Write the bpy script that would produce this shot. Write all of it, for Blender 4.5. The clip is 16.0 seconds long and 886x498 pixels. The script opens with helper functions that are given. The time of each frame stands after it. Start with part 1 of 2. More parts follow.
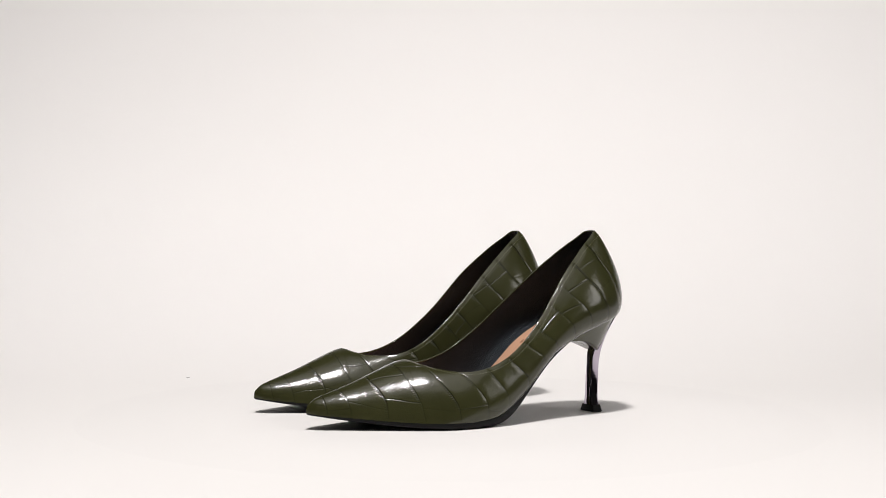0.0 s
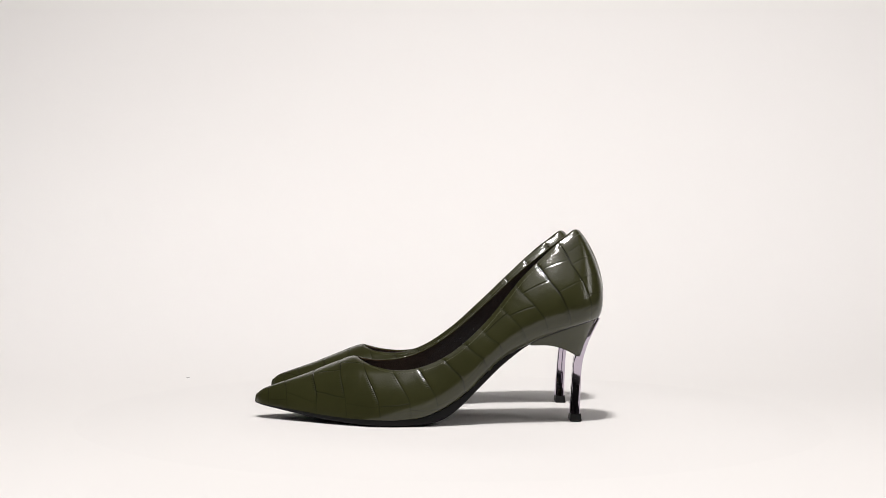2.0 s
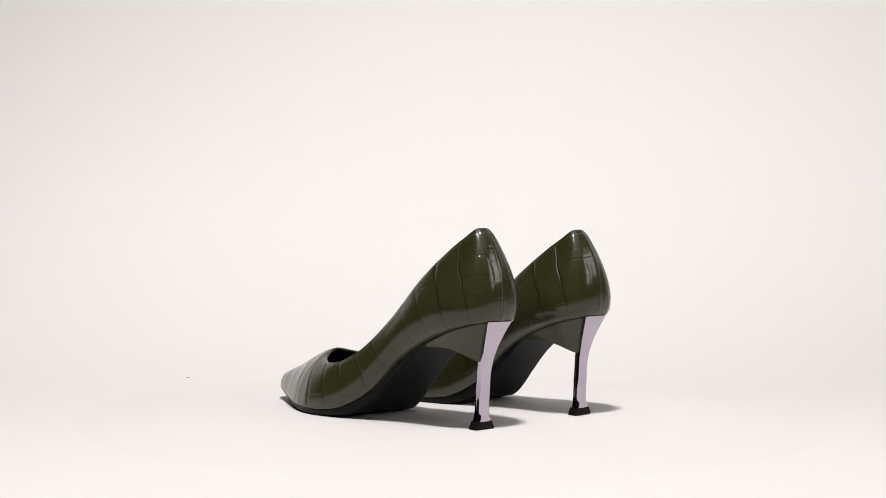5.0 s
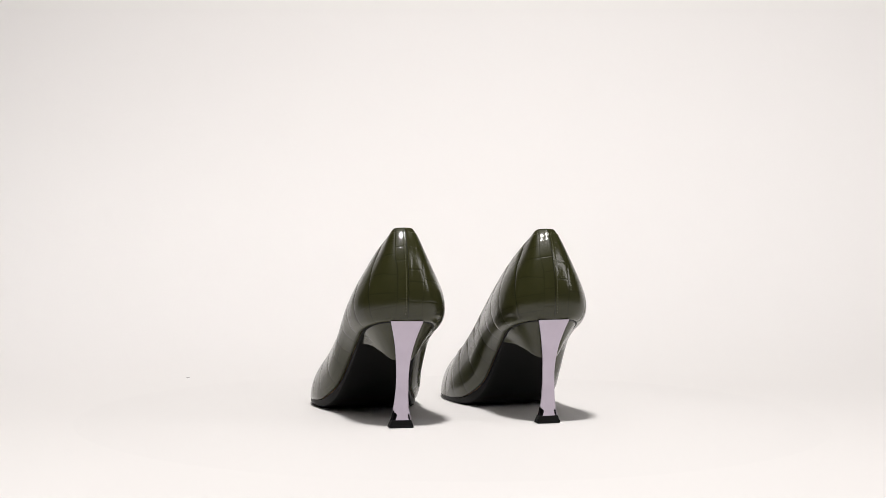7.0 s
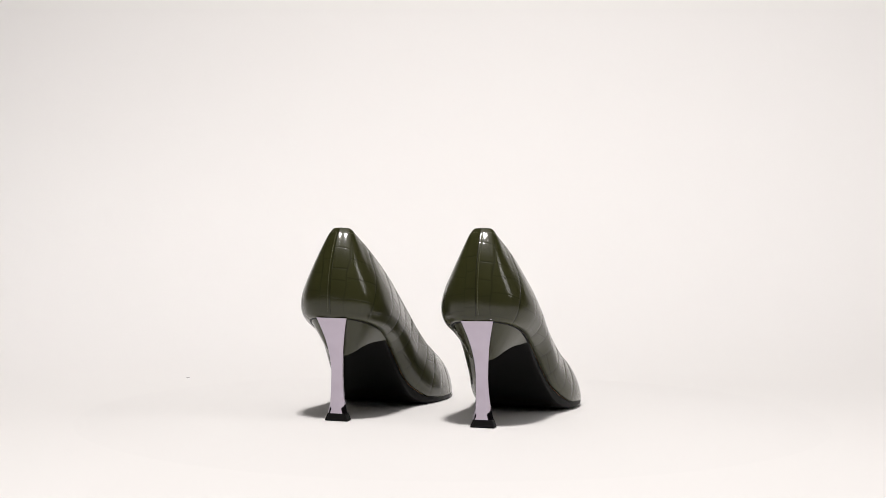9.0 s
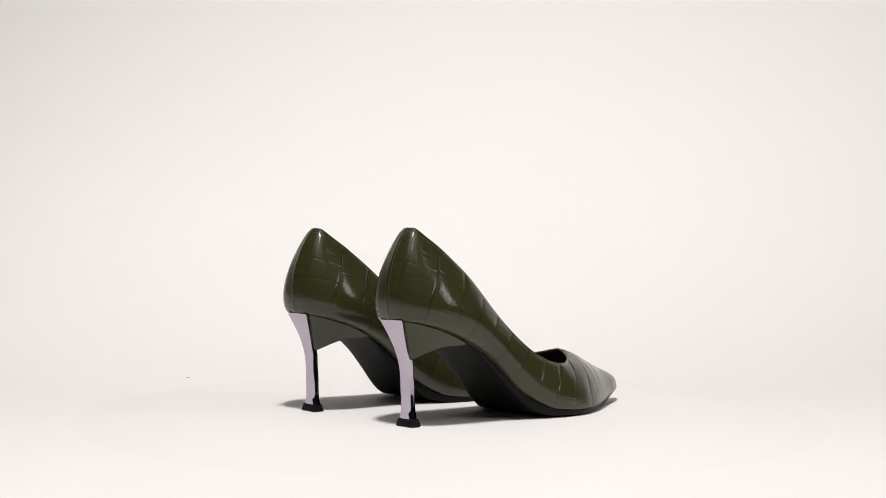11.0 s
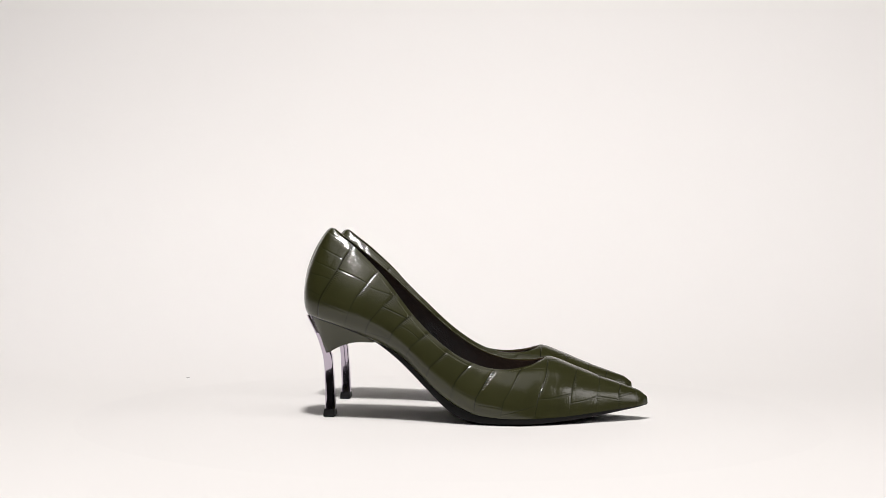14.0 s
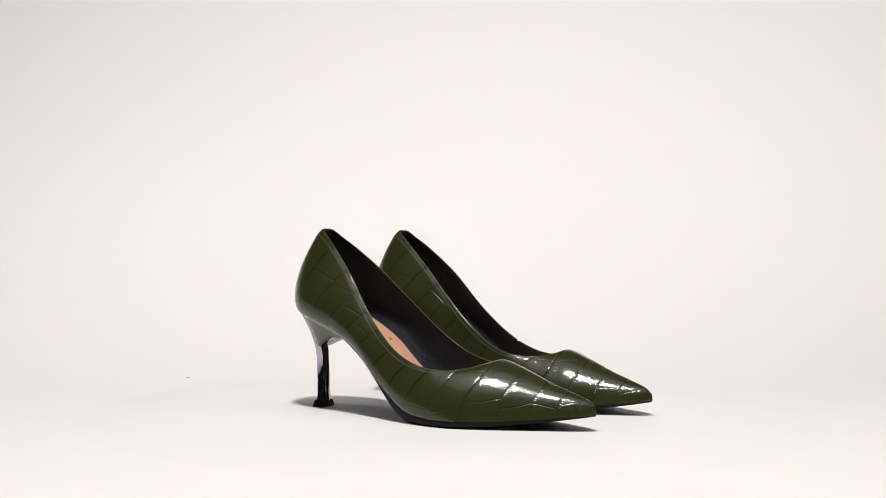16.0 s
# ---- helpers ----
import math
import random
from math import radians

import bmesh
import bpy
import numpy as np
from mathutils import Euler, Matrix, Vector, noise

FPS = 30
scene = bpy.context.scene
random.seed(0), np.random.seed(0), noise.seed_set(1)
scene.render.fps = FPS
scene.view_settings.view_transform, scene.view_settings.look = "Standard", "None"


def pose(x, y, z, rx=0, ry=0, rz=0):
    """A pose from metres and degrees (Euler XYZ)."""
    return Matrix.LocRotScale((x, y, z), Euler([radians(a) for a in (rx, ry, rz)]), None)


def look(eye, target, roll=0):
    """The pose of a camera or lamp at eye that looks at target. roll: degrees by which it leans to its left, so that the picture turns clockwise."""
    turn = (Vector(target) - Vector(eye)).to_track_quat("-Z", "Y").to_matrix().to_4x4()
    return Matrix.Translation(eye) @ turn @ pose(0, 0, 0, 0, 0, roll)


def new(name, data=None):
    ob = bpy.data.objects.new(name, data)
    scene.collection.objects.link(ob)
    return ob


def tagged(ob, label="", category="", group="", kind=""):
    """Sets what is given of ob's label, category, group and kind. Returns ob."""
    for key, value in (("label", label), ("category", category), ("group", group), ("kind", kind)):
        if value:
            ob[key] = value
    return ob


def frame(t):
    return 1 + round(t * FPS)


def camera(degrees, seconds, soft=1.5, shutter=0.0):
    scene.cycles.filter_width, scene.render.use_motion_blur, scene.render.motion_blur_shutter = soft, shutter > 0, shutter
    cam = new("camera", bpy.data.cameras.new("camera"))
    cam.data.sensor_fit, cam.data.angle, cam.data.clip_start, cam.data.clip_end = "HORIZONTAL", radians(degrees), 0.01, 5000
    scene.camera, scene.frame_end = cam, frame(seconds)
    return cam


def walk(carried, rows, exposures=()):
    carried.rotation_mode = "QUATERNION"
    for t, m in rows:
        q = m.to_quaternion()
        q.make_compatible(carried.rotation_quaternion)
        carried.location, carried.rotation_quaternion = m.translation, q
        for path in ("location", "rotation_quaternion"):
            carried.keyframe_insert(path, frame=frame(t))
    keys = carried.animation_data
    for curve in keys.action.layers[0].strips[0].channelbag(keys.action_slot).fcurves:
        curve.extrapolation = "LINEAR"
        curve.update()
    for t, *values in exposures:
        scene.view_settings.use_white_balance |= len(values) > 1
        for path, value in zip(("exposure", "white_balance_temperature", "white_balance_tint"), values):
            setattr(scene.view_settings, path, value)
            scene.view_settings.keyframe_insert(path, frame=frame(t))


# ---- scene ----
cam = camera(38.70, 16.0, soft=0.7)
EYE = pose(0, -0.95, 0.1257, 89.67, -0.383, 0.441)
walk(cam, [(0.0, EYE), (16.0, EYE)])

SPIN = 15.188          # degrees a second, clockwise from above
TAIL = 7.988             # the moment at which both heels face the camera

# ---- light ----
world = bpy.data.worlds.new("studio_air")
scene.world = world
world.use_nodes = True
world.node_tree.nodes["Background"].inputs[0].default_value = (1.0, 0.97, 0.95, 1)
world.node_tree.nodes["Background"].inputs[1].default_value = 0.02


def area(name, eye, target, w, h, watts, colour):
    data = bpy.data.lights.new(name, "AREA")
    data.shape, data.size, data.size_y = "RECTANGLE", w, h
    data.energy, data.color = watts, colour
    ob = new(name, data)
    ob.matrix_world = look(eye, target)
    return ob


KEY = area("overhead_softbox_light", (-0.04, -0.50, 1.30), (0, 0.05, 0), 0.12, 0.12, 16.3, (1.0, 0.958, 0.938))
# added strip that evens out the backdrop's brightness; narrow spread spares the shoes
BACK_FILL = area("backdrop_fill", (0.46, 0.62, 1.7), (0.42, 0.84, 0.1), 2.9, 0.3, 2.2, (1.0, 0.958, 0.938))
BACK_FILL.data.spread = radians(50)
SIDE = area("side_softbox_light", (1.55, -0.60, 0.95), (0, 0, 0.08), 0.35, 0.8, 4.4, (1.0, 0.955, 0.94))
# added fill below the ceiling to lift the shadows, not a known lamp
ROOM_FILL = area("shadow_fill", (0.2, -0.9, 2.75), (0.2, -0.9, 0), 3.2, 2.4, 22, (1.0, 0.95, 0.93))



# ---- materials ----
def node(nt, kind, **kw):
    n = nt.nodes.new(kind)
    for k, v in kw.items():
        n.inputs[k].default_value = v
    return n


def surface(name, colour, rough, metal=0.0, grain=900.0, bump=0.05, tone=0.12, coat=0.0, groove_shade=False, blotch=35.0, spec=0.5, pebble=None, shine=0.08, crackle=None, tint=(1.0, 1.0, 1.0)):
    m = bpy.data.materials.new(name)
    m.use_nodes = True
    nt = m.node_tree
    b = nt.nodes["Principled BSDF"]
    co = nt.nodes.new("ShaderNodeTexCoord")
    big = node(nt, "ShaderNodeTexNoise", Scale=blotch, Detail=4.0)
    fine = node(nt, "ShaderNodeTexNoise", Scale=grain, Detail=3.0)
    for n in (big, fine):
        nt.links.new(co.outputs["Object"], n.inputs["Vector"])
    mix = nt.nodes.new("ShaderNodeMix")
    mix.data_type = "RGBA"
    mix.inputs[6].default_value = (*[c * (1 - tone) for c in colour], 1)
    mix.inputs[7].default_value = (*[min(1, c * (1 + tone)) for c in colour], 1)
    nt.links.new(big.outputs["Fac"], mix.inputs[0])
    last = mix.outputs[2]
    # shade in the creases is painted: the mask darkens the base colour
    if groove_shade:
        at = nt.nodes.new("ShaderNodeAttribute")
        at.attribute_name = "groove_shade"
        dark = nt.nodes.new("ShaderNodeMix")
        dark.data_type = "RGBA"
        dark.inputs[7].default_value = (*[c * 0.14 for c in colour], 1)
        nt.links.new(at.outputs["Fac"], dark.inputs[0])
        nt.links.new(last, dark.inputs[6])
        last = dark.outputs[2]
    nt.links.new(last, b.inputs["Base Color"])
    rr = nt.nodes.new("ShaderNodeMapRange")
    rr.inputs["To Min"].default_value, rr.inputs["To Max"].default_value = rough * 0.75, rough * 1.3
    nt.links.new(big.outputs["Fac"], rr.inputs["Value"])
    nt.links.new(rr.outputs["Result"], b.inputs["Roughness"])
    bp = node(nt, "ShaderNodeBump", Strength=bump, Distance=0.001)
    nt.links.new(fine.outputs["Fac"], bp.inputs["Height"])
    if pebble:
        peb = node(nt, "ShaderNodeTexNoise", Scale=pebble[0], Detail=5.0, Roughness=0.6)
        nt.links.new(co.outputs["Object"], peb.inputs["Vector"])
        bp2 = node(nt, "ShaderNodeBump", Strength=pebble[1], Distance=0.001)
        nt.links.new(peb.outputs["Fac"], bp2.inputs["Height"])
        nt.links.new(bp2.outputs["Normal"], bp.inputs["Normal"])
    if crackle:
        warp = node(nt, "ShaderNodeTexNoise", Scale=crackle[0] * 0.6, Detail=3.0)
        nt.links.new(co.outputs["Object"], warp.inputs["Vector"])
        push = nt.nodes.new("ShaderNodeMix")
        push.data_type = "RGBA"
        push.inputs[0].default_value = 0.004
        nt.links.new(co.outputs["Object"], push.inputs[6])
        nt.links.new(warp.outputs["Color"], push.inputs[7])
        vor = node(nt, "ShaderNodeTexVoronoi", Scale=crackle[0])
        vor.feature = "DISTANCE_TO_EDGE"
        nt.links.new(push.outputs[2], vor.inputs["Vector"])
        ramp = nt.nodes.new("ShaderNodeMapRange")
        ramp.inputs["From Max"].default_value = 0.10
        nt.links.new(vor.outputs["Distance"], ramp.inputs["Value"])
        bp3 = node(nt, "ShaderNodeBump", Strength=crackle[1], Distance=0.0004)
        nt.links.new(ramp.outputs["Result"], bp3.inputs["Height"])
        nt.links.new(bp3.outputs["Normal"], bp2.inputs["Normal"])
    nt.links.new(bp.outputs["Normal"], b.inputs["Normal"])
    b.inputs["Metallic"].default_value = metal
    b.inputs["Specular IOR Level"].default_value = spec
    b.inputs["Specular Tint"].default_value = (*tint, 1)
    b.inputs["Coat Weight"].default_value = coat
    b.inputs["Coat Roughness"].default_value = shine
    nt.links.new(bp.outputs["Normal"], b.inputs["Coat Normal"])
    return m


LEATHER = surface("olive_patent_leather", (0.0302, 0.0312, 0.0098), 0.45, grain=2600, bump=0.025, tone=0.25, coat=0.9, pebble=(330, 0.072), shine=0.125, spec=0.09, crackle=(380, 0.065), groove_shade=True)
LINING = surface("black_lining", (0.0032, 0.0044, 0.0070), 0.36, grain=1800, bump=0.4, tone=0.3, spec=0.4, pebble=(900, 0.6), tint=(0.72, 0.86, 1.0), coat=0.24, shine=0.34)
SOLE = surface("black_rubber", (0.006, 0.006, 0.006), 0.5, spec=0.14, grain=1600, bump=0.2, tone=0.3)
SOCK = surface("tan_sock_leather", (0.62, 0.36, 0.23), 0.55, grain=1500, bump=0.15, tone=0.08)
CHROME = surface("gunmetal_chrome", (0.485, 0.435, 0.515), 0.04, metal=1.0, grain=70, bump=0.02, tone=0.12, blotch=60)
MARKING = surface("brown_stamp", (0.30, 0.15, 0.09), 0.5, grain=1500, bump=0.1)
THREAD = surface("olive_thread", (0.11, 0.11, 0.06), 0.3, grain=3000, bump=0.2)
PAPER = surface("white_paper", (0.845, 0.832, 0.818), 0.75, grain=500, bump=0.03, tone=0.012, blotch=3)
DISC = surface("white_plastic", (0.835, 0.822, 0.809), 0.74, grain=500, bump=0.02, tone=0.008, blotch=5)
SPECK = surface("grey_dust", (0.42, 0.41, 0.40), 0.9, grain=2000, bump=0.2)
WALL = surface("dark_studio_wall", (0.05, 0.048, 0.046), 0.8, grain=60, bump=0.1, tone=0.2, blotch=2)


# ---- mesh helpers ----
def mesh_ob(name, verts, faces, material, parent=None, smooth=True, label="", groove_shade=None):
    me = bpy.data.meshes.new(name)
    me.from_pydata([tuple(v) for v in verts], [], faces)
    if smooth:
        me.polygons.foreach_set("use_smooth", [True] * len(me.polygons))
    if groove_shade is not None:
        at = me.attributes.new("groove_shade", "FLOAT", "POINT")
        at.data.foreach_set("value", np.asarray(groove_shade, dtype=np.float32))
    me.update()
    me.materials.append(material)
    ob = new(name, me)
    if parent is not None:
        ob.parent = parent
    if label:
        tagged(ob, label)
    return ob


def sheet(n, m, loop=False, flip=False):
    """Quads of a grid of n rows and m columns; loop closes the columns."""
    out = []
    for i in range(n - 1):
        for j in range(m if loop else m - 1):
            k = (j + 1) % m
            q = (i * m + j, i * m + k, (i + 1) * m + k, (i + 1) * m + j)
            out.append(q[::-1] if flip else q)
    return out


def spline(values, n, close=0):
    """n even samples of a smooth curve through the values."""
    v = np.asarray(values, float)
    if v.ndim == 1:
        v = v[:, None]
    k = len(v)
    p = np.vstack([2 * v[0] - v[1], v, 2 * v[-1] - v[-2]])
    t = np.linspace(0, k - 1, n)
    i = np.minimum(t.astype(int), k - 2)
    f = (t - i)[:, None]
    a, b, c, d = p[i], p[i + 1], p[i + 2], p[i + 3]
    out = 0.5 * (2 * b + (c - a) * f + (2 * a - 5 * b + 4 * c - d) * f ** 2 + (3 * b - a - 3 * c + d) * f ** 3)
    return out[:, 0] if out.shape[1] == 1 else out


def normals(g):
    du, dv = np.gradient(g, axis=0), np.gradient(g, axis=1)
    n = np.cross(du, dv)
    return n / np.maximum(np.linalg.norm(n, axis=2, keepdims=True), 1e-12)


def part(name, bm, material, parent, label="", smooth=True):
    me = bpy.data.meshes.new(name)
    bm.to_mesh(me)
    bm.free()
    if smooth:
        me.polygons.foreach_set("use_smooth", [True] * len(me.polygons))
    me.materials.append(material)
    ob = new(name, me)
    if parent is not None:
        ob.parent = parent
    if label:
        tagged(ob, label)
    return ob


# ---- the shape of the last: stations from the back seam to the toe ----
# bottom edge of the upper
B_Y = [-0.0148, -0.0119, -0.0028, 0.0120, 0.0320, 0.0550, 0.0800, 0.1030, 0.1220, 0.1380, 0.1500, 0.1630, 0.1780, 0.1950, 0.2110, 0.2225, 0.2285]
B_OUT = [0.0000, 0.0128, 0.0208, 0.0245, 0.0245, 0.0248, 0.0300, 0.0380, 0.0426, 0.0434, 0.0408, 0.0360, 0.0290, 0.0206, 0.0130, 0.0068, 0.0000]
B_IN = [0.0000, 0.0128, 0.0208, 0.0240, 0.0225, 0.0210, 0.0240, 0.0315, 0.0362, 0.0378, 0.0370, 0.0340, 0.0287, 0.0210, 0.0134, 0.0068, 0.0000]
B_Z = [0.0727, 0.0722, 0.0697, 0.0650, 0.0568, 0.0436, 0.0205, 0.0075, 0.0045, 0.0042, 0.0044, 0.0048, 0.0058, 0.0074, 0.0090, 0.0102, 0.0112]
# topline, then the ridge of the vamp
T_Y = [0.0005, 0.0022, 0.0095, 0.0210, 0.0410, 0.0650, 0.0870, 0.1070, 0.1260, 0.1430, 0.1520, 0.1590, 0.1760, 0.1940, 0.2110, 0.2220, 0.2272]
T_X_IN = [0.0000, 0.0070, 0.0103, 0.0143, 0.0202, 0.0264, 0.0303, 0.0318, 0.0300, 0.0208, 0.0105, 0.0000, 0.0000, 0.0000, 0.0000, 0.0000, 0.0000]
T_X = [0.0000, 0.0070, 0.0103, 0.0145, 0.0211, 0.0282, 0.0328, 0.0342, 0.0318, 0.0215, 0.0105, 0.0000, 0.0000, 0.0000, 0.0000, 0.0000, 0.0000]
T_Z_IN = [0.1350, 0.1340, 0.1286, 0.1202, 0.1035, 0.0805, 0.0605, 0.0472, 0.0408, 0.0404, 0.0424, 0.0442, 0.0380, 0.0306, 0.0246, 0.0205, 0.0166]
T_Z = [0.1350, 0.1340, 0.1284, 0.1193, 0.0998, 0.0703, 0.0502, 0.0400, 0.0368, 0.0390, 0.0422, 0.0442, 0.0380, 0.0306, 0.0246, 0.0205, 0.0166]
BULGE = [0.0090, 0.0091, 0.0100, 0.0112, 0.0110, 0.0092, 0.0070, 0.0050, 0.0032, 0.0012, 0.0000, 0.0000, 0.0000, 0.0000, 0.0000, 0.0000, 0.0000]
ROUND = [0.0, 0.0, 0.0, 0.0, 0.0, 0.0, 0.1, 0.25, 0.45, 0.65, 0.8, 0.85, 0.85, 0.85, 0.9, 0.9, 0.9]
THROAT = 11 / 16


def lean(y):
    """The toe leans to the inner side."""
    t = np.clip((y - 0.09) / 0.1365, 0, 1)
    return -0.0055 * t ** 1.3


def half_upper(side, nu, nv):
    """The grid of one half of the upper, from the back seam to the toe, from the sole to the top edge."""
    outer = side > 0
    bx, by, bz = spline(B_OUT if outer else B_IN, nu), spline(B_Y, nu), spline(B_Z, nu)
    tx, ty, tz = np.maximum(spline(T_X if outer else T_X_IN, nu), 0), spline(T_Y, nu), spline(T_Z if outer else T_Z_IN, nu)
    bulge, w = np.maximum(spline(BULGE, nu), 0), np.clip(spline(ROUND, nu), 0, 1)
    u = np.linspace(0, 1, nu)
    tx[u >= THROAT] = 0
    bx[0] = bx[-1] = 0
    nx, ny = np.gradient(by), -np.gradient(bx)
    ln = np.hypot(nx, ny)
    nx, ny = nx / ln, ny / ln
    nx[0], ny[0] = 0, -1
    v = np.linspace(0, 1, nv)[None, :]
    c = lambda a: a[:, None]
    ah = (1 - c(w)) * v + c(w) * (1 - np.cos(v * np.pi / 2))
    az = (1 - c(w)) * v + c(w) * np.sin(v * np.pi / 2)
    back = np.clip(1 - u / 0.13, 0, 1)
    push = c(bulge) * (c(back) * np.sin(np.pi * v) ** 0.68 + c(1 - back) * np.sin(np.pi * v ** 0.64))
    # the topline rolls inwards
    push = push - 0.0009 * np.clip(1 - (1 - v) * c(tz - bz) / 0.0055, 0, 1) ** 2 * (1 - c(w)) * np.clip(c(u) / 0.05, 0, 1)
    x = c(bx) + (c(tx) - c(bx)) * ah + c(nx) * push
    y = c(by) + (c(ty) - c(by)) * ah + c(ny) * push
    z = c(bz) + (c(tz) - c(bz)) * az
    x[0, :] = 0
    x = x * side + lean(y)
    arc = np.concatenate([[0], np.cumsum(np.hypot(np.diff(bx), np.diff(by)))])
    return np.stack([x, y, z], 2), arc


def groove_depth(g, arc, edges, rng):
    """Crocodile embossing: slanting cross creases with short lengthwise creases between them."""
    nu, nv = g.shape[:2]
    step = np.linalg.norm(np.diff(g, axis=1), axis=2)
    h = np.concatenate([np.zeros((nu, 1)), np.cumsum(step, 1)], 1)
    top = h[:, -1:]
    rise = g[:, :, 2] - g[:, :1, 2]
    s = arc[:, None] - np.clip(arc[:, None] / 0.06, 0, 1) * (0.12 * rise + 0.30 * np.maximum(rise - 0.012, 0))
    wob = np.array([[noise.noise(Vector((p[0] * 60, p[1] * 60, p[2] * 60))) for p in row[::4]] for row in g[::4]])
    wob = np.kron(wob, np.ones((4, 4)))[:nu, :nv]
    ker = np.ones(5) / 5
    wob = np.apply_along_axis(lambda a: np.convolve(a, ker, "same"), 0, wob)
    wob = np.apply_along_axis(lambda a: np.convolve(a, ker, "same"), 1, wob)
    s = s + 0.0012 * wob
    hh = h + 0.0016 * wob
    depth, broad = np.zeros((nu, nv)), np.zeros((nu, nv))
    for e in edges:
        wd = 0.00032 * rng.uniform(0.8, 1.3)
        strong = rng.uniform(0.6, 1.1) * (0.35 if e < 0.013 else 1.0)
        d = np.exp(-((s - e) / wd) ** 2)
        # fine teeth along the crease
        patch = np.clip(0.5 + 2.2 * np.sin(hh * 190 + e * 3100 + 3 * wob), 0, 1)
        d2 = 0.75 * patch * np.exp(-((s - e - 0.0010) / 0.0011) ** 4) * np.clip(np.sin(hh * 4600 + e * 900 + 5 * wob), 0, 1) ** 2
        broad = np.maximum(broad, strong * np.exp(-((s - e) / 0.0019) ** 2))
        depth = np.maximum(depth, strong * np.maximum(d, d2) * (0.55 + 0.6 * np.clip(wob + 0.4, 0, 1)))
    cell = np.searchsorted(edges, s)
    for k in range(len(edges) + 1):
        inside = cell == k
        if not inside.any():
            continue
        x = rng.uniform(0.004, 0.016)
        while x < 0.09:
            tilt = rng.uniform(-0.25, 0.25)
            mid = edges[min(k, len(edges) - 1)] - 0.006
            heel = mid < 0.022
            d = np.exp(-((hh - x - (0.4 * tilt if heel else tilt) * (s - mid)) / 0.00034) ** 2) * rng.uniform(*((0.12, 0.38) if heel else (0.2, 0.6)))
            depth = np.where(inside, np.maximum(depth, d), depth)
            x += rng.uniform(0.008, 0.015) if heel else rng.uniform(0.016, 0.040)
    edge = np.clip((top - h) / 0.0025, 0, 1) * np.clip(h / 0.0015, 0, 1)
    vamp = np.linspace(0, 1, nu)[:, None] >= THROAT
    edge = edge * (0.42 + 0.58 * np.clip((h - 0.004) / 0.03, 0, 1))
    broad = broad * (0.6 + 0.9 * np.clip((h - top + 0.022) / 0.02, 0, 1))
    edge = np.where(vamp, np.clip(h / 0.0015, 0, 1) * (0.35 + 0.65 * np.clip((h - 0.003) / 0.015, 0, 1)), edge)
    # the embossing dies away towards the pointed toe
    run = arc[:, None] / arc[-1]
    edge = edge * np.clip((1.0 - run) / 0.06 - 0.15, 0, 1)
    low = 0.85 * np.clip(h / 0.004, 0, 1) * np.clip((0.026 - h) / 0.008, 0, 1) * np.clip((run - 0.28) / 0.1, 0, 1) * np.clip((0.8 - run) / 0.1, 0, 1)
    broad = broad * (1.0 - 0.85 * np.clip((run - 0.5) / 0.3, 0, 1) * (low < 0.4))
    return np.clip(depth, 0, 1) * edge, broad * np.maximum(edge, low) * (0.6 + 0.8 * np.clip(wob + 0.3, 0, 1))


def ribbon(points, radius, sides=8, close=False):
    """A tube along the points."""
    p = np.asarray(points, float)
    t = np.gradient(p, axis=0)
    t /= np.maximum(np.linalg.norm(t, axis=1, keepdims=True), 1e-9)
    up = np.tile([0.0, 0.0, 1.0], (len(p), 1))
    a = np.cross(t, up)
    bad = np.linalg.norm(a, axis=1) < 1e-3
    a[bad] = (1, 0, 0)
    a /= np.linalg.norm(a, axis=1, keepdims=True)
    b = np.cross(a, t)
    verts = []
    for k in range(sides):
        q = 2 * math.pi * k / sides
        verts.append(p + radius * (math.cos(q) * a + math.sin(q) * b))
    verts = np.stack(verts, 1).reshape(-1, 3)
    return verts, sheet(len(p), sides, loop=True)


def stitches(points, normal, pitch, length, radius):
    """Short raised threads, set along a line."""
    p = np.asarray(points)
    seg = np.concatenate([[0], np.cumsum(np.linalg.norm(np.diff(p, axis=0), axis=1))])
    verts, faces = [], []
    at = pitch
    while at < seg[-1] - pitch:
        c = np.array([np.interp(at, seg, p[:, i]) for i in range(3)])
        d = np.array([np.interp(at + 0.0002, seg, p[:, i]) for i in range(3)]) - c
        d /= np.linalg.norm(d)
        n = np.array([np.interp(at, seg, normal[:, i]) for i in range(3)])
        n /= np.linalg.norm(n)
        w = np.cross(d, n)
        base = len(verts)
        for f, r in ((-0.5, 0.3), (-0.25, 1.0), (0.25, 1.0), (0.5, 0.3)):
            for k in range(5):
                q = math.pi * k / 4
                verts.append(c + d * f * length + r * radius * (math.cos(q) * w + math.sin(q) * n) - n * 0.00005)
        for i in range(3):
            for j in range(4):
                faces.append((base + i * 5 + j, base + i * 5 + j + 1, base + i * 5 + j + 6, base + i * 5 + j + 5))
        at += pitch
    return verts, faces


def sole_z(y):
    return np.interp(y, SOLE_LINE[0], SOLE_LINE[1])


SY = spline([-0.0148, 0.0, 0.02, 0.036, 0.053, 0.069, 0.084, 0.096, 0.108, 0.122, 0.140, 0.160, 0.180, 0.200, 0.2285], 200)
SZ = spline([0.0712, 0.0672, 0.0612, 0.0540, 0.0408, 0.0252, 0.0106, 0.0032, 0.0005, 0.0, 0.0, 0.0010, 0.0028, 0.0055, 0.0100], 200)
SOLE_LINE = (SY, np.maximum(SZ, 0))


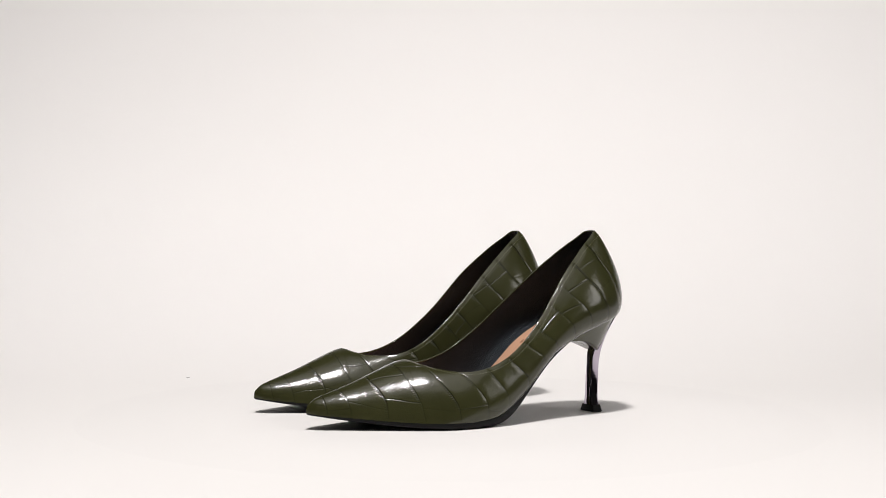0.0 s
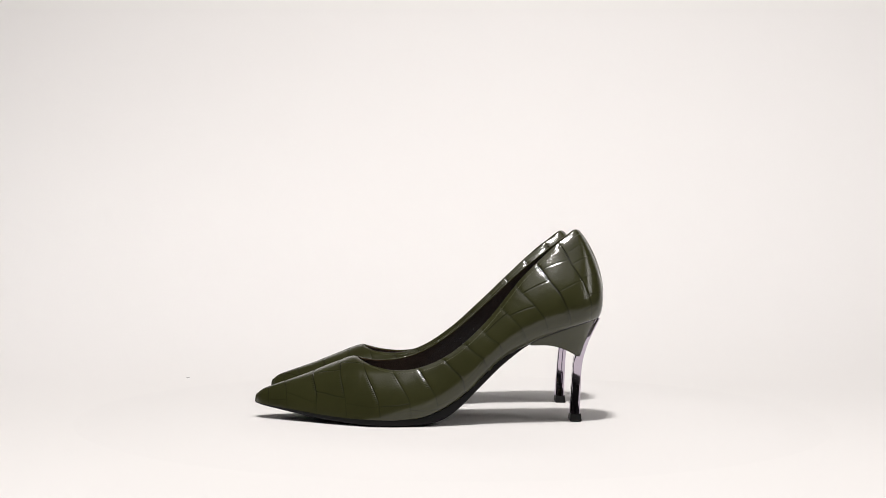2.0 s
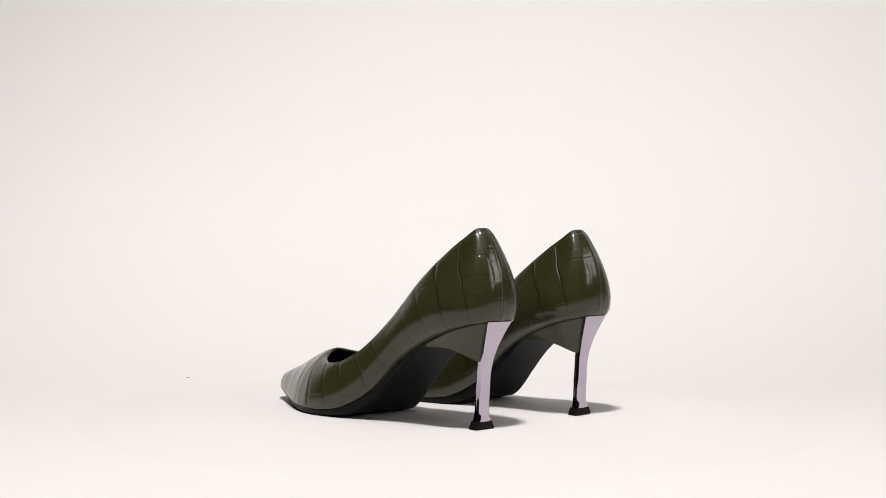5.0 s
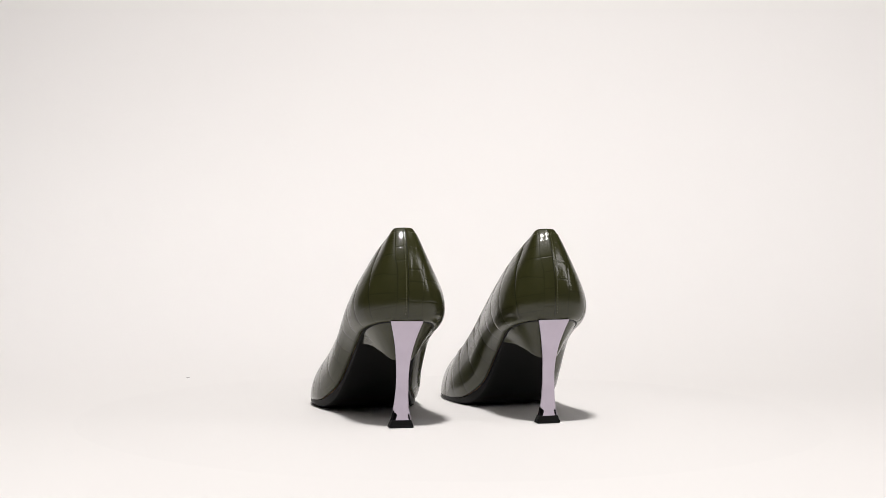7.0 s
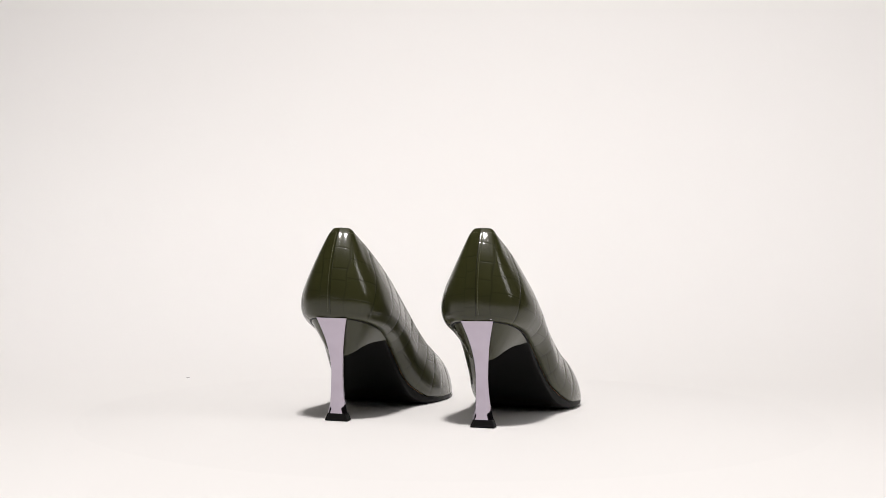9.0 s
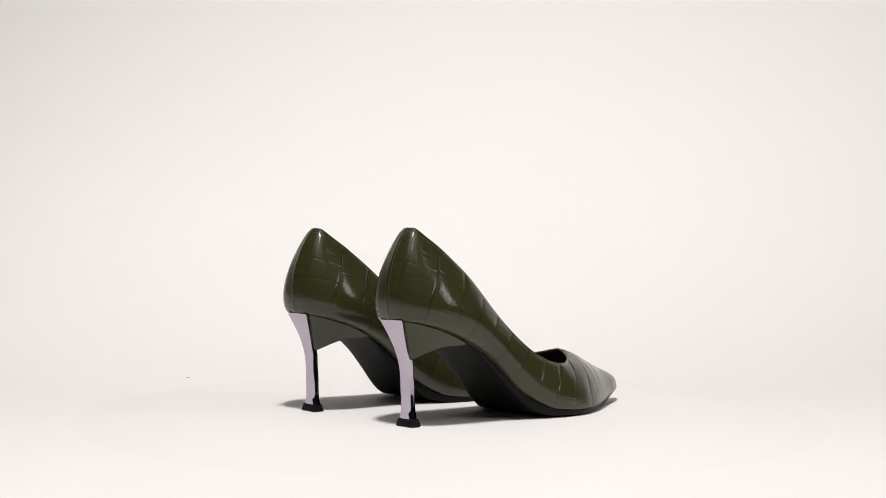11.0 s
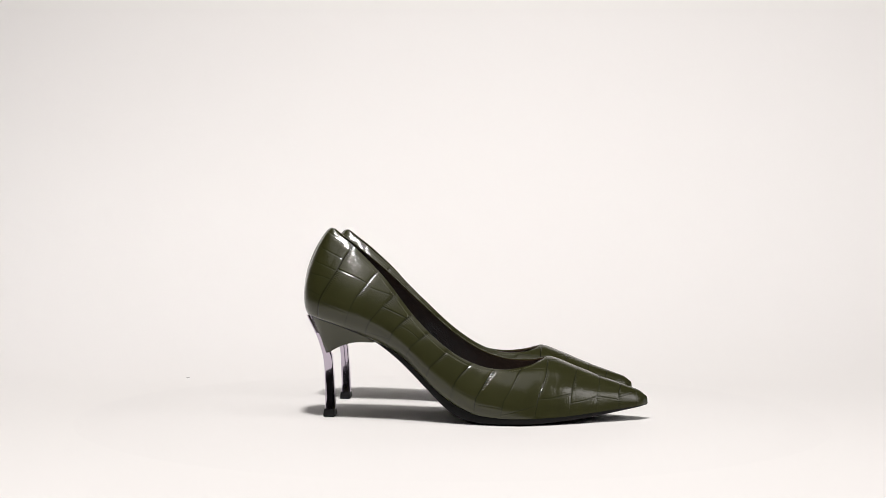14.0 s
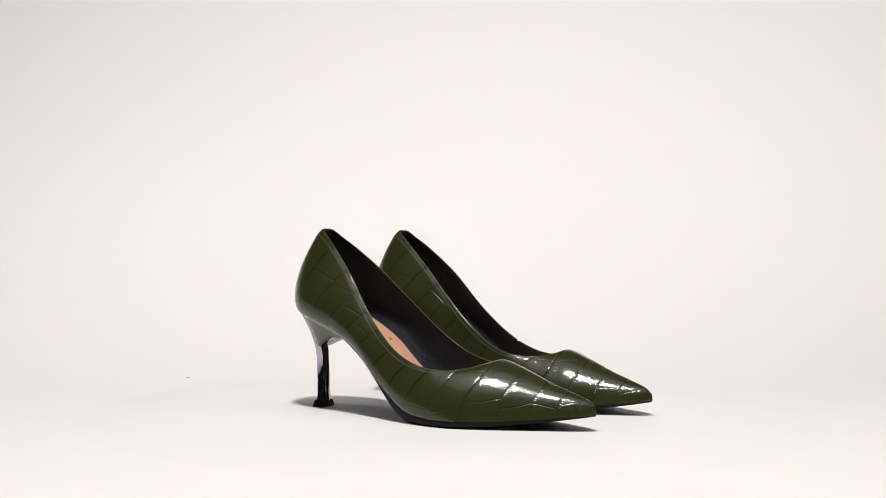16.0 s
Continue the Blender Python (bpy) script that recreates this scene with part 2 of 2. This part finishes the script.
def outline(nu, grow):
    """The closed plan outline of the sole, grown outwards, from the back round the outer side to the toe and home."""
    o = np.stack([spline(B_OUT, nu), spline(B_Y, nu)], 1)
    i = np.stack([-spline(B_IN, nu), spline(B_Y, nu)], 1)
    ring = np.vstack([o, i[-2:0:-1]])
    t = np.roll(ring, -1, 0) - np.roll(ring, 1, 0)
    n = np.stack([t[:, 1], -t[:, 0]], 1)
    n /= np.linalg.norm(n, axis=1, keepdims=True)
    ring = ring + n * np.asarray(grow)[..., None] if np.ndim(grow) else ring + n * grow
    ring[:, 0] += lean(ring[:, 1])
    return ring


def plate(name, rings, material, parent, label=""):
    """A closed solid lofted through rings of equal length, capped at both ends."""
    m = len(rings[0])
    verts = np.vstack(rings)
    faces = sheet(len(rings), m, loop=True)
    half = m // 2
    def cap(o, flip):
        out = []
        for k in range(1, half):
            q = [o + k - 1, o + k, o + (m - k) % m, o + (m - k + 1) % m]
            q = list(dict.fromkeys(q))
            out.append(tuple(q[::-1]) if flip else tuple(q))
        return out
    faces += cap(0, False) + cap((len(rings) - 1) * m, True)
    ob = mesh_ob(name, verts, faces, material, parent, True, label)
    bm = bmesh.new()
    bm.from_mesh(ob.data)
    bmesh.ops.recalc_face_normals(bm, faces=bm.faces)
    bm.to_mesh(ob.data)
    bm.free()
    ob.data.set_sharp_from_angle(angle=radians(38))
    return ob


def heel_parts(shoe, mirror):
    # metal spine: rows of height, back, front, half width
    hz = spline([0.0052, 0.012, 0.022, 0.034, 0.044, 0.052, 0.060, 0.067, 0.0726], 60)
    back = spline([-0.0038, -0.0038, -0.0039, -0.0043, -0.0056, -0.0078, -0.0104, -0.0130, -0.0152], 60)
    front = spline([0.0040, 0.0035, 0.0028, 0.0018, 0.0006, -0.0030, -0.0068, -0.0105, -0.0136], 60)
    half = spline([0.0072, 0.0058, 0.0047, 0.0043, 0.0049, 0.0060, 0.0076, 0.0095, 0.0112], 60)
    rows = []
    flush = 0.0014 - 0.0013 * np.clip((hz - 0.055) / 0.017, 0, 1)
    back, front = back + flush, front + 0.0014
    for z, b, f, w in zip(hz, back, front, half):
        r = min(0.0009 + 0.0020 * max(0.0, min(1.0, (0.028 - z) / 0.018)), 0.42 * (f - b))
        pts = []
        rx = r + 0.0022 * max(0.0, min(1.0, (0.024 - z) / 0.014))
        for cx, cy, a0 in ((w - rx, b + r, -90), (w - rx, f - r, 0), (-w + rx, f - r, 90), (-w + rx, b + r, 180)):
            for k in range(5):
                a = radians(a0 + 22.5 * k)
                wf = 0.86 if cy > (b + f) / 2 else 1.0
                pts.append(((cx + rx * math.cos(a)) * wf, cy + r * math.sin(a), z))
        rows.append(np.array(pts))
    spine = plate("heel_spine", rows, CHROME, shoe, "mirror-polished gunmetal heel column")
    # top piece under the heel
    rows = []
    for z, g in ((0.0, 0.0002), (0.0004, 0.0009), (0.0040, 0.0003), (0.0052, 0.0001)):
        w, b, f = 0.0086 - 0.0012 * z / 0.0052 + g - 0.0009, -0.0024 - g * 0.6, 0.0047 + g * 0.6
        pts = []
        for cx, cy, a0 in ((w - 0.0006, b + 0.0006, -90), (w - 0.0006, f - 0.0006, 0), (-w + 0.0006, f - 0.0006, 90), (-w + 0.0006, b + 0.0006, 180)):
            for k in range(4):
                a = radians(a0 + 30 * k)
                pts.append((cx + 0.0006 * math.cos(a), cy + 0.0006 * math.sin(a), z))
        rows.append(np.array(pts))
    plate("heel_tip", rows, SOLE, spine, "black rubber heel tip")
    # leather-covered seat of the heel: from the sole's edge down to the neck
    n, m = 61, 18
    ring = outline(161, -0.0011)
    k = [i for i in range(len(ring)) if ring[i][1] < 0.036]
    right = [ring[i] for i in k if i < 161]
    left = [ring[i] for i in k if i >= 161]
    edge = np.array(left + right)
    seg = np.concatenate([[0], np.cumsum(np.hypot(*np.diff(edge, axis=0).T))])
    q = np.linspace(0, seg[-1], n)
    edge = np.stack([np.interp(q, seg, edge[:, 0]), np.interp(q, seg, edge[:, 1])], 1)
    tz = np.interp(edge[:, 1], spline(B_Y, 161), spline(B_Z, 161)) - 0.0004
    a = np.linspace(-1, 1, n)
    f = 1 - np.abs(a)                      # 0 at the breast corners, 1 at the back
    arch = np.clip(f / 0.62, 0, 1)
    lo_y = 0.034 - 0.034 * arch ** 0.8
    lo_z = 0.0540 - 0.0088 * np.clip((arch - 0.20) / 0.80, 0, 1) ** 1.7
    lo_x = np.sign(a) * (0.0048 + 0.0162 * (1 - arch) ** 0.6)
    lo_x = np.where(np.abs(a) < 0.38, a / 0.38 * 0.0045, lo_x)
    lo_y = np.where(np.abs(a) < 0.38, -0.0035 - 0.0005 * (1 - np.abs(a) / 0.38), lo_y)
    lo = np.stack([lo_x, lo_y, lo_z], 1)
    hi = np.column_stack([edge, tz])
    rows = []
    for t in np.linspace(0, 1, m):
        e = t ** 1.0
        p = hi * (1 - e) + lo * e
        tuck = 0.0010 * math.sin(math.pi * t) * f[:, None]
        p[:, :2] -= tuck * np.column_stack([np.sign(p[:, 0]) * 0.6, -0.6 * np.ones(n)])
        sb, sh = np.interp(p[:, 2], hz, back), np.interp(p[:, 2], hz, half)
        near = np.clip((sh + 0.013 - np.abs(p[:, 0])) / 0.005, 0, 1) * min(1.0, t / 0.2)
        p[:, 1] += near * np.maximum(sb + 0.0028 - p[:, 1], 0)
        rows.append(p)
    verts = np.vstack(rows)
    faces = sheet(m, n)
    o = (m - 1) * n
    base = len(verts)
    for i in range(n // 2):
        j = n - 1 - i
        if j - i > 1:
            faces.append((o + i, o + i + 1, o + j - 1, o + j) if j - 1 > i + 1 else (o + i, o + i + 1, o + j))
    mesh_ob("heel_cover", verts, faces, LEATHER, shoe, True, "olive leather covering under the seat", np.zeros(base))


# where the cross creases of the embossing meet the sole, along the edge from the back seam
CREASES = {
    -1: (0.0070, 0.0214, 0.0359, 0.0508, 0.0648, 0.0810, 0.0930, 0.1091, 0.1287, 0.1466, 0.1675, 0.1920, 0.2154, 0.2402, 0.2560),
    1: (0.0090, 0.0250, 0.0427, 0.0573, 0.0720, 0.0855, 0.1005, 0.1194, 0.1366, 0.1550, 0.1789, 0.2037, 0.2249, 0.2434, 0.2580),
}
MARK = (-0.0095, 0.0561)


def build_shoe(seed, outer, label):
    """One court shoe. outer: the side, +1 or -1 along x, on which the outer edge lies; the heel tip stands at its origin."""
    rng = np.random.RandomState(seed)
    shoe = tagged(new("high_heeled_shoe"), label, "shoe", "pair of shoes")
    nu, nv = 600, 150
    halves = {}
    edges = {side: np.array(CREASES[side * outer]) for side in (1, -1)}
    for side in (1, -1):
        g, arc = half_upper(side, nu, nv)
        halves[side] = (g, arc)
    flip = np.array([outer, 1, 1])
    verts, faces, depth, linv, linf = [], [], [], [], []
    top, topn = {}, {}
    for side in (1, -1):
        g, arc = halves[side]
        g = g * flip
        s = side * outer
        n = normals(g) * (1 if s > 0 else -1)
        d, valley = groove_depth(g, halves[1][1], edges[side], rng)
        g2 = g - n * (d * 0.00046 + valley * 0.00026)[..., None]
        base = len(verts)
        verts.extend(g2.reshape(-1, 3))
        # crease depth doubles as painted shade in the leather's colour
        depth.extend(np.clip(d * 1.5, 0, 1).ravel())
        faces += [tuple(base + i for i in q) for q in sheet(nu, nv, flip=s < 0)]
        il = list(range(0, nu, 7)) + [nu - 1]
        gl = (g - n * 0.0016)[il, :][:, list(range(0, nv, 7)) + [nv - 1]]
        gl[0, :, 0] = 0
        b2 = len(linv)
        linv.extend(gl.reshape(-1, 3))
        linf += [tuple(b2 + i for i in q) for q in sheet(gl.shape[0], gl.shape[1], flip=s > 0)]
        kt = int(THROAT * (nu - 1)) + 1
        top[side], topn[side] = g[:kt + 1, -1], n[:kt + 1]
        # stitches below the topline
        line, nn = [], []
        for i in range(2, kt - 4):
            hgt = np.linalg.norm(g[i, -1] - g[i, 0])
            j = int(round((nv - 1) * (1 - 0.0028 / max(hgt, 0.02))))
            line.append(g[i, j])
            nn.append(n[i, j])
        sv, sf = stitches(np.array(line), np.array(nn), 0.0021, 0.0013, 0.00026)
        ob = mesh_ob("stitching", sv, sf, THREAD, shoe)
        tagged(ob, "fine olive stitching", kind="stuff")
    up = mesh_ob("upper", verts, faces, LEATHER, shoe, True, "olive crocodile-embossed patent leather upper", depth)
    mesh_ob("lining", linv, linf, LINING, shoe, True, "black leather lining")
    # folded rim of the topline
    rim = np.vstack([top[1][::2], top[-1][::-2][1:]]).copy()
    nr = np.vstack([topn[1][::2, -1], topn[-1][::-2, -1][1:]])
    rim -= nr * 0.0008
    rim = rim[:-1]
    rv, rf = ribbon(np.vstack([rim, rim[:1]]), 0.0007)
    mesh_ob("topline_binding", rv, rf, LEATHER, shoe, True, "folded olive leather edge", np.zeros(len(rv)))
    # back seam
    g, arc = halves[1]
    seam = (g[0] * flip)[7:-2]
    sn = np.tile([0, -1.0, 0.15], (len(seam), 1))
    sv, sf = stitches(seam + np.array([0.0016 * outer, 0.00002, 0]), sn, 0.0021, 0.0014, 0.00024)
    tagged(mesh_ob("stitching", sv, sf, THREAD, shoe), "fine olive stitching", kind="stuff")
    sv, sf = ribbon(seam + np.array([0, 0.00012, 0]), 0.00035, 6)
    mesh_ob("back_seam", sv, sf, LEATHER, shoe, True, "raised seam down the back", np.full(len(sv), 0.6))
    # sole
    rings = []
    for grow, up_ in ((-0.0050, 0.0), (-0.0022, 0.0), (-0.0008, 0.12), (-0.0002, 0.45), (-0.0002, 0.9), (-0.0012, 1.0), (-0.0035, 1.0)):
        r = outline(180, grow) * flip[:2]
        lo = sole_z(r[:, 1])
        hi = np.interp(r[:, 1], spline(B_Y, 400), spline(B_Z, 400)) + 0.0003
        # only a thin dark edge shows above the heel
        lo = lo + np.maximum(hi - 0.0010 - lo, 0) * np.clip((0.040 - r[:, 1]) / 0.010, 0, 1)
        rings.append(np.column_stack([r, lo + (hi - lo) * up_]))
    plate("outsole", rings, SOLE, shoe, "thin black rubber outsole")
    # sock
    rings = []
    for grow, up_ in ((-0.0022, 0.0), (-0.0004, 0.75), (-0.0006, 0.95), (-0.0020, 1.0)):
        r = outline(180, grow) * flip[:2]
        r[:, 1] = np.minimum(r[:, 1], 0.140)
        hi = np.interp(r[:, 1], spline(B_Y, 400), spline(B_Z, 400))
        rings.append(np.column_stack([r, hi + up_ * np.interp(r[:, 1], [0.0, 0.06, 0.10, 0.14], [0.0095, 0.0106, 0.0085, 0.0030])]))
    sock = plate("insole", rings, SOCK, shoe, "tan leather sock lining")
    rows = []
    for f, up_ in ((1.0, -0.0004), (1.0, 0.00025), (0.7, 0.0003)):
        a = np.linspace(0, 2 * math.pi, 20, endpoint=False)
        my = MARK[1] + 0.0014 * f * np.sin(a)
        mz = np.interp(my, spline(B_Y, 400), spline(B_Z, 400)) + np.interp(my, [0.0, 0.06, 0.10, 0.14], [0.0095, 0.0106, 0.0085, 0.0030]) + up_
        rows.append(np.column_stack([MARK[0] * outer + 0.0014 * f * np.cos(a), my, mz]))
    plate("stamped_mark", rows, MARKING, sock, "small stamped brown mark")
    heel_parts(shoe, outer)
    return shoe


# ---- setting ----
def build_sweep():
    prof = [(-0.62, -0.003), (0.0, -0.003), (0.22, -0.003)]
    for k in range(1, 33):
        a = radians(90 * k / 32)
        prof.append((0.22 + 0.7 * math.sin(a), -0.003 + 0.7 * (1 - math.cos(a))))
    xs = np.linspace(-1.5, 1.5, 31)
    verts = [(x, y, z) for y, z in prof for x in xs]
    verts += [(x, y + (0.004 if z > 0.3 else 0), z - 0.004) for y, z in prof for x in xs]
    n, m = len(prof), len(xs)
    faces = sheet(n, m) + [tuple(n * m + i for i in q) for q in sheet(n, m, flip=True)]
    for i in range(n - 1):
        for j in (0, m - 1):
            faces.append((i * m + j, (i + 1) * m + j, n * m + (i + 1) * m + j, n * m + i * m + j))
    for j in range(m - 1):
        for i in (0, n - 1):
            faces.append((i * m + j, i * m + j + 1, n * m + i * m + j + 1, n * m + i * m + j))
    ob = mesh_ob("backdrop", verts, faces, PAPER)
    ob.data.set_sharp_from_angle(angle=radians(38))
    return tagged(ob, "seamless white paper backdrop sweeping up behind the shoes", "backdrop", kind="structure")


def box(name, lo, hi, material, label, category, kind="structure"):
    bm = bmesh.new()
    bmesh.ops.create_cube(bm, size=1)
    for v in bm.verts:
        v.co = [lo[i] + (hi[i] - lo[i]) * (v.co[i] + 0.5) for i in range(3)]
    return tagged(part(name, bm, material, None, smooth=False), label, category, kind=kind)


def build_turntable():
    R = 0.24
    table = tagged(new("turntable"), "round white turntable with a rounded rim on the backdrop", "turntable")
    ring = lambda r, z: np.array([(r * math.cos(2 * math.pi * k / 160), r * math.sin(2 * math.pi * k / 160), z) for k in range(160)])
    fall = [(R - 0.05 + 0.10 * k / 14, -0.0032 * (0.5 - 0.5 * math.cos(math.pi * k / 14))) for k in range(15)]
    rows = [ring(r, z) for r, z in [(R - 0.05, -0.0045), (R + 0.05, -0.0045)] + fall[::-1]]
    mesh_ob("rim", np.vstack(rows), sheet(len(rows), 160, loop=True), DISC, table, True, "smooth rounded rim")
    plate("platter", [ring(R - 0.05, -0.0045), ring(R - 0.05, 0.0)], DISC, table, "flat white platter")
    return table


def build_speck(x, y, z):
    rows = []
    rng = np.random.RandomState(4)
    for f, h in ((1.0, 0.0), (0.8, 0.0004), (0.4, 0.0007)):
        rows.append(np.array([(x + f * 0.0017 * (1 + 0.2 * math.sin(3 * a)) * math.cos(a), y + f * 0.0030 * math.sin(a), z + h) for a in np.linspace(0, 2 * math.pi, 14, endpoint=False)]))
    return tagged(plate("dust_speck", rows, SPECK, None), "tiny grey speck of dust on the white backdrop", "dust speck")


build_sweep()
box("floor", (-3, -3.2, -0.12), (3, 2.2, -0.02), WALL, "dark studio floor around the backdrop", "floor")
box("wall_front", (-3, -3.3, -0.02), (3, -3.2, 2.8), WALL, "dark studio wall behind the camera", "wall")
box("wall_back", (-3, 2.2, -0.02), (3, 2.3, 2.8), WALL, "dark studio wall behind the backdrop", "wall")
box("wall_left", (-3.1, -3.3, -0.02), (-3, 2.3, 2.8), WALL, "dark studio side wall", "wall")
box("wall_right", (3, -3.3, -0.02), (3.1, 2.3, 2.8), WALL, "dark studio side wall", "wall")
box("ceiling", (-3.1, -3.3, 2.8), (3.1, 2.3, 2.9), WALL, "dark studio ceiling", "ceiling")
TURNTABLE = build_turntable()
build_speck(-0.2464, 0.2255, -0.0030)
LEFT = build_shoe(3, -1, "olive crocodile-embossed leather court shoe standing on the turntable")
RIGHT = build_shoe(8, 1, "olive crocodile-embossed leather court shoe standing on the turntable")


def motions():
    rest = {LEFT: pose(-0.0590, -0.0874, 0.0002, 0, 0.6, -0.81), RIGHT: pose(0.0458, -0.0872, 0.0003, 0, -0.8, -0.80), TURNTABLE: Matrix()}
    for thing, m in rest.items():
        rows = []
        for i in range(65):
            t = i / 4
            lead = np.interp(t, (0.0, 1.0, 2.0, 6.0, 12.5, 15.0, 16.0), (0.07, 0.02, 0.0, -0.01, -0.015, 0.03, 0.04))
            rows.append((t, pose(0, 0, 0, 0, 0, -SPIN * (t - TAIL + lead)) @ m))
        walk(thing, rows)


motions()
